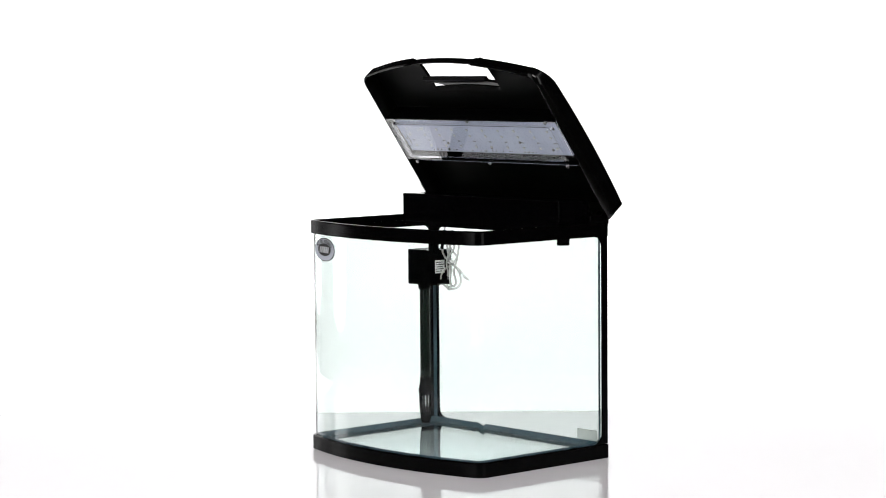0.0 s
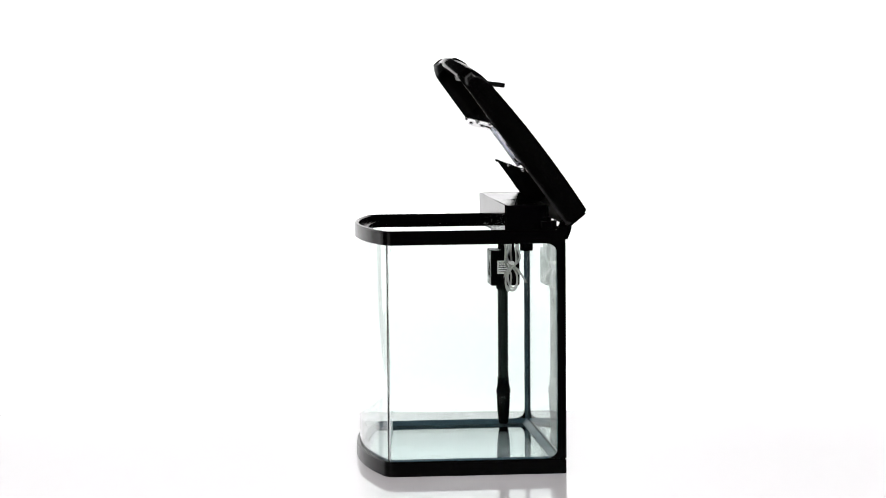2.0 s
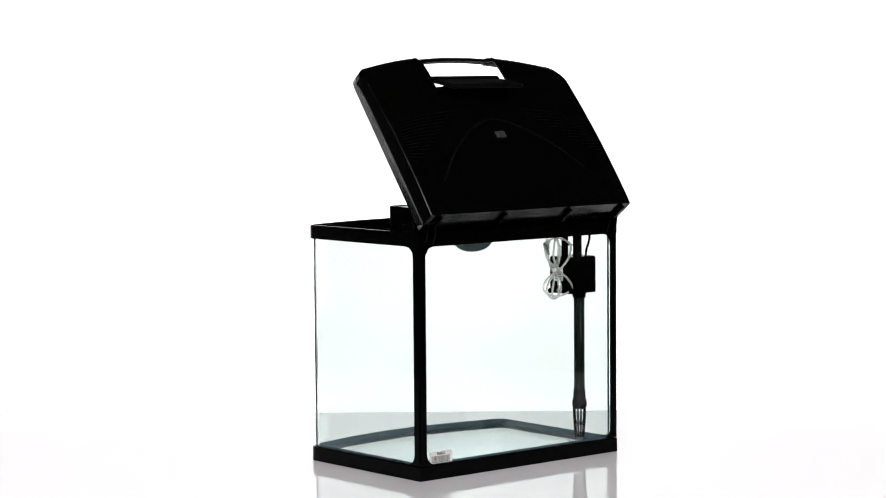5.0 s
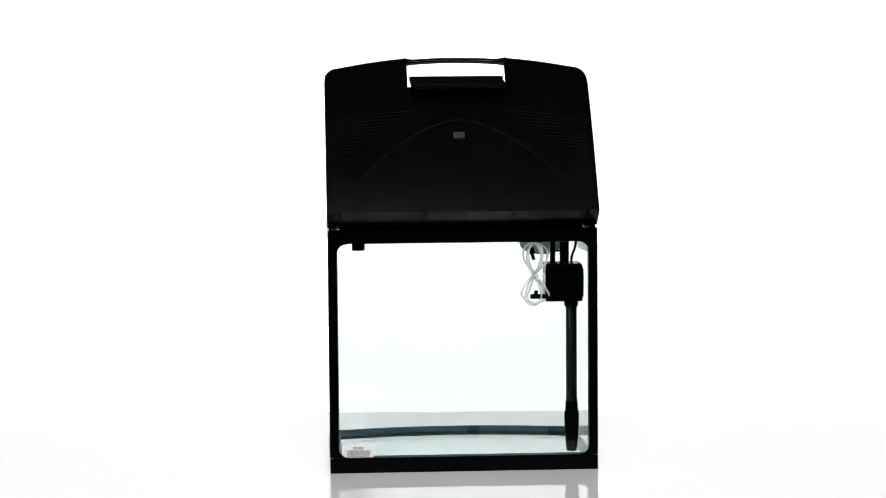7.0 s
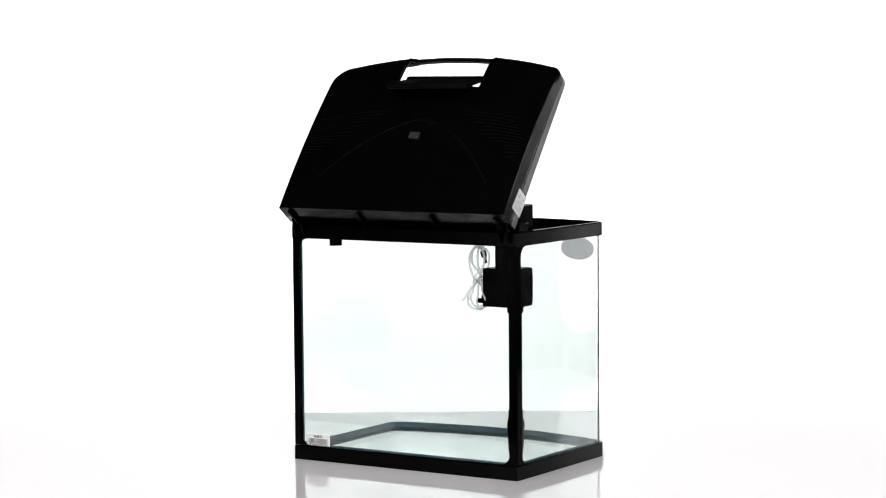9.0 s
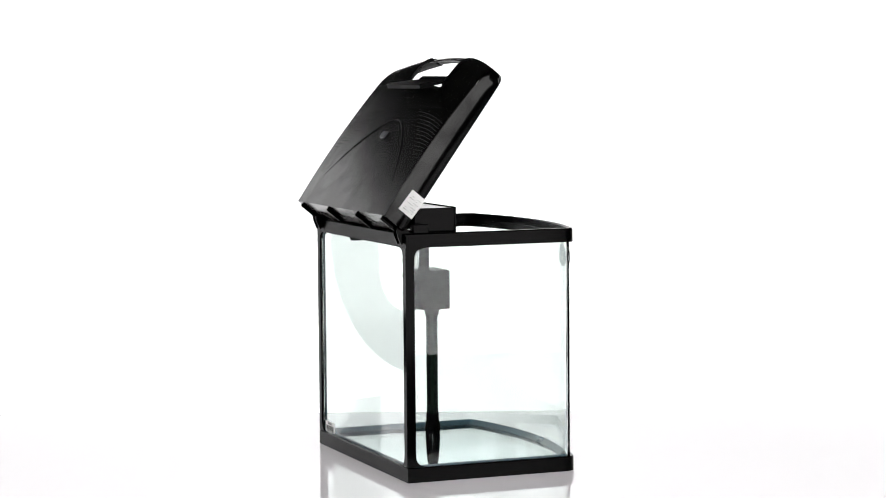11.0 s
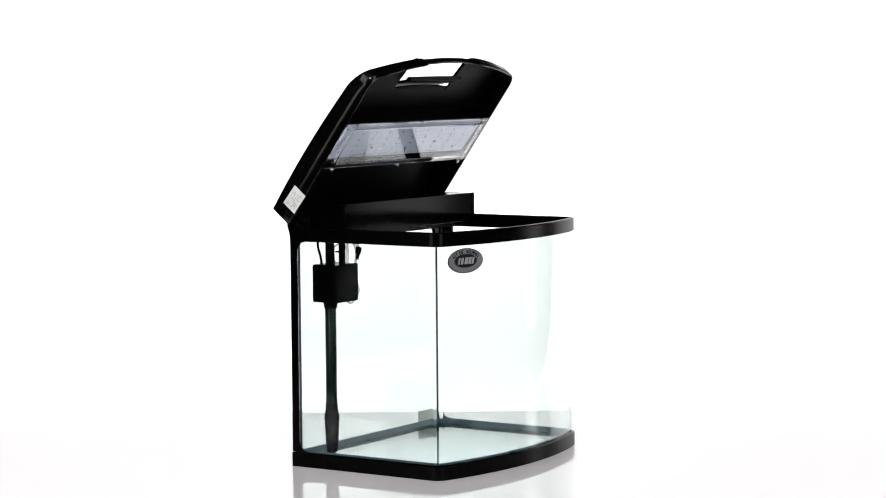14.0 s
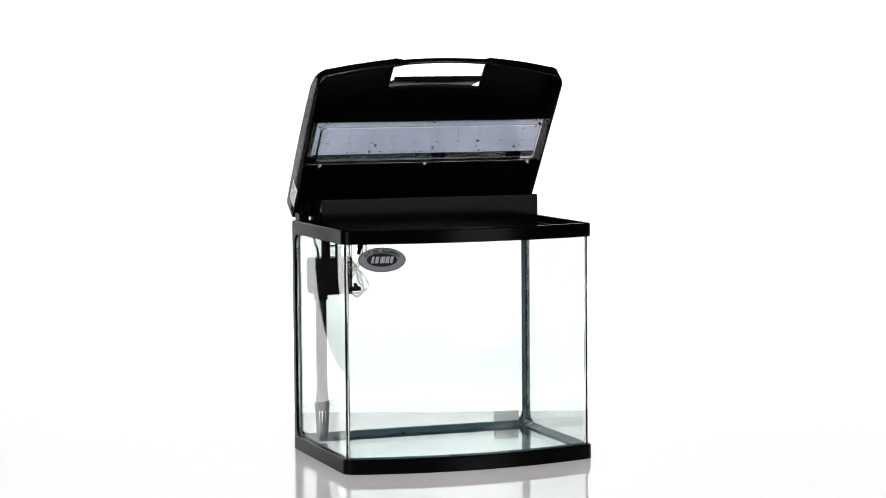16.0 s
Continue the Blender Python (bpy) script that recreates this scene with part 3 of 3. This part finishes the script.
    # rating sticker on the side wall
    lab = part("rating_sticker", hood_side_sticker(0, 0, 0.0255, 0.0345, 0.0), PAPER, h, "white rating sticker with small print", smooth=None)
    rnd = random.Random(3)
    bm = bmesh.new()
    for r in range(7):
        u = 0.004
        while u < 0.020:
            w = 0.001 + 0.002 * rnd.random()
            if rnd.random() < 0.6:
                b2 = hood_side_sticker(u, 0.005 + r * 0.0036, w, 0.0008, 0.0003)
                me = bpy.data.meshes.new("tmp")
                b2.to_mesh(me)
                b2.free()
                bm.from_mesh(me)
                bpy.data.meshes.remove(me)
            u += w + 0.0012
    part("small_print", bm, INK, lab, smooth=None)
    return h


def hood_side_sticker(u, v, w, d, lift):
    """A thin leaf on the side wall: u from the inner edge outwards, v up along the panel."""
    x = -0.2007 - lift
    return hood_box(x - 0.0003, x, 0.0205 + v, 0.0205 + v + d, -0.0360 + u, -0.0360 + u + w)


# ---- filter tray, pump and hose ----
def build_tray():
    t = thing("filter_tray", "glossy black filter box across the rear of the tank rim", "filter box")
    part("front_plate", box_bm(-0.1868, 0.1725, 0.0650, 0.0680, 0.3532, 0.3985), BLACK_GLOSS, t, bevel=0.0008)
    part("end_plate", box_bm(0.1693, 0.1720, 0.0680, 0.1300, 0.3532, 0.3975), BLACK_GLOSS, t, bevel=0.0006)
    part("end_plate", box_bm(-0.1864, -0.1834, 0.0680, 0.1300, 0.3532, 0.3975), BLACK_GLOSS, t, bevel=0.0006)
    # lid with a round feeding hole
    bm = bmesh.new()
    lx0, lx1, ly0, ly1, hx, hy, hr = -0.1834, 0.1693, 0.0682, 0.1300, 0.028, 0.0935, 0.0095
    turns = sorted([2 * math.pi * i / 40 for i in range(40)] + [math.atan2(y - hy, x - hx) % (2 * math.pi) for x in (lx0, lx1) for y in (ly0, ly1)])
    loops = []
    for z in (0.3945, 0.3972):
        inner, outer = [], []
        for a in turns:
            c, d = math.cos(a), math.sin(a)
            k = min((lx1 - hx) / c if c > 1e-9 else 9, (lx0 - hx) / c if c < -1e-9 else 9, (ly1 - hy) / d if d > 1e-9 else 9, (ly0 - hy) / d if d < -1e-9 else 9)
            inner.append(bm.verts.new((hx + hr * c, hy + hr * d, z)))
            outer.append(bm.verts.new((hx + k * c, hy + k * d, z)))
        loops += [inner, outer]
    n = len(turns)
    for p, q in ((0, 1), (1, 3), (3, 2), (2, 0)):
        for i in range(n):
            bm.faces.new((loops[p][i], loops[p][(i + 1) % n], loops[q][(i + 1) % n], loops[q][i]))
    part("lid", bm, BLACK_GLOSS, t, smooth=None)
    part("floor_plate", box_bm(-0.1834, 0.1693, 0.0682, 0.1315, 0.3470, 0.3532), BLACK, t, smooth=None)
    part("clip", box_bm(0.1720, 0.1746, 0.120, 0.134, 0.3627, 0.380), BLACK, t, bevel=0.0006)
    return t


def build_pump():
    p = thing("water_pump", "black submersible pump with a suction tube hanging in the tank", "water pump")
    body = part("body", box_bm(-0.1905, -0.1350, 0.0775, 0.1240, 0.2495, 0.3065), BLACK, p, bevel=0.002)
    part("face_plate", box_bm(-0.1925, -0.1905, 0.0800, 0.1215, 0.2560, 0.3000), BLACK, body, bevel=0.001)
    part("rating_label", box_bm(-0.1350, -0.1347, 0.0880, 0.1080, 0.2690, 0.2900), PAPER, body, "white printed pump label", smooth=None)
    bm = bmesh.new()
    for i in range(5):
        box_bm(-0.1347, -0.1345, 0.0900, 0.1040 + 0.0025 * (i % 2), 0.2715 + 0.0036 * i, 0.2727 + 0.0036 * i, bm)
    part("label_print", bm, INK, body, smooth=None)
    for y in (0.0766, 0.1249):
        bm = bmesh.new()
        a, b = [(-0.0110, -0.0110), (0.0, 0.0125), (0.0110, -0.0110)], [(-0.0068, -0.0110), (0.0, 0.0040), (0.0068, -0.0110)]
        va, vb = ([bm.verts.new((-0.1620 + u, y, 0.2755 + v)) for u, v in q] for q in (a, b))
        for i in range(2):
            bm.faces.new((va[i], va[i + 1], vb[i + 1], vb[i]))
        ex = bmesh.ops.extrude_face_region(bm, geom=bm.faces[:])["geom"]
        bmesh.ops.translate(bm, vec=(0, 0.0012 if y < 0.1 else -0.0012, 0), verts=[g for g in ex if isinstance(g, bmesh.types.BMVert)])
        part("emblem", bm, BLACK_GLOSS, body, "raised chevron emblem", smooth=None)
    tx, ty = -0.1757, 0.1010
    part("collar", lathe_bm([(0.0105, 0.2405), (0.0108, 0.2495)], tx, ty, 24), BLACK, p)
    part("suction_tube", lathe_bm([(0.0084, 0.0920), (0.0084, 0.2405)], tx, ty, 24), TUBE, p, "dark green translucent tube")
    st = part("strainer", lathe_bm([(0.0092, 0.0860), (0.0098, 0.0960)], tx, ty, 24), BLACK, p, "slotted black intake strainer")
    part("strainer_shoulder", lathe_bm([(0.0098, 0.0660), (0.0117, 0.0705), (0.0117, 0.0765), (0.0092, 0.0860)], tx, ty, 24), BLACK, st)
    for z0, z1, r0, r1 in ((0.0430, 0.0660, 0.0086, 0.0098), (0.0250, 0.0430, 0.0070, 0.0086)):
        for k in range(12):
            a = 2 * math.pi * k / 12
            c, s = math.cos(a), math.sin(a)
            part("strainer_bar", tube_bm([(tx + r0 * c, ty + r0 * s, z0), (tx + r1 * c, ty + r1 * s, z1)], 0.0014, 6), BLACK, st)
    for z, r, d in ((0.0430, 0.0094, 0.0022), (0.0235, 0.0077, 0.0030)):
        part("strainer_ring", lathe_bm([(r * 0.92, z - d), (r, z + d)], tx, ty, 20), BLACK, st)
    part("outlet_pipe", lathe_bm([(0.0070, 0.3065), (0.0070, 0.3475)], -0.1646, 0.1090, 18), BLACK, p)
    part("bracket", box_bm(-0.1520, -0.1440, 0.0945, 0.1025, 0.3065, 0.3475), BLACK, p, bevel=0.0008)
    part("bracket_bar", box_bm(-0.1600, -0.1440, 0.1000, 0.1030, 0.3230, 0.3255), BLACK, p, smooth=None)
    part("power_cable", tube_bm(spline([(-0.174, 0.118, 0.3060), (-0.175, 0.119, 0.318), (-0.180, 0.120, 0.332), (-0.181, 0.119, 0.3475)], 6), 0.0019), BLACK, p)
    m = Matrix.Translation((-0.1140, 0.1000, 0.2555)) @ Matrix.Rotation(radians(-90), 4, "Y")
    noz = part("nozzle", lathe_bm([(0.0038, 0), (0.0038, 0.0215)], 0, 0, 14, m=m), BLACK, p)
    part("nozzle_knob", lathe_bm([(0.0032, 0.2590), (0.0032, 0.2645)], -0.1225, 0.1000, 12), BLACK, noz)
    return p


def build_hose():
    h = thing("air_hose", "coiled milky clear air hose tied in a bundle by the pump", "hose")
    rnd = random.Random(12)
    cx, cy = -0.1195, 0.1080
    turns = ((1, 0.1, 0.288), (1, 0.9, 0.306), (1, 1.0, 0.323), (0, 0.3, 0.335), (-1, 0.8, 0.326), (-1, 0.8, 0.307), (-1, 0.1, 0.288), (1, 0.8, 0.268), (1, 1.1, 0.253), (0, 0, 0.2415), (-1, 1.1, 0.252), (-1, 0.8, 0.268))
    for k in range(3):
        w, d = 0.0085 + 0.0045 * k, 0.0042 * (k - 1)
        pts = []
        for s, dx, z in turns:
            pts.append((cx - s * dx * w + 0.002 * (rnd.random() - .5), cy + d + 0.55 * w * s * (1 if k != 1 else -1), z + 0.006 * (rnd.random() - .5) + 0.002 * k))
        part("loop", tube_bm(spline(pts, 6, True), 0.0017, 8, closed=True), HOSE, h)
    part("loose_end", tube_bm(spline([(cx, cy, 0.287), (cx + 0.006, cy + 0.012, 0.275), (cx + 0.012, cy + 0.020, 0.262), (cx + 0.017, cy + 0.022, 0.258)], 6), 0.0017), HOSE, h)
    part("tie", lathe_bm([(0.0050, 0.2850), (0.0053, 0.2875), (0.0050, 0.2900)], cx, cy, 14), PAPER, h, "white twist tie")
    m = Matrix.Translation((-0.1190, 0.0900, 0.3160)) @ Matrix.Rotation(radians(15), 4, "Y")
    part("valve", lathe_bm([(0.0028, -0.006), (0.0028, 0.003), (0.0040, 0.0035), (0.0046, 0.005), (0.0046, 0.012), (0.0036, 0.0135)], 0, 0, 14, m=m), BLACK, h, "small black air valve")
    part("feed", tube_bm(spline([(-0.116, 0.090, 0.328), (-0.118, 0.093, 0.338), (-0.122, 0.098, 0.3475)], 6), 0.0017), HOSE, h)
    return h


THINGS = [build_tank(), build_hood(), build_tray(), build_pump(), build_hose()]


def motions():
    for ob in THINGS:
        walk(ob, turn_rows())


motions()
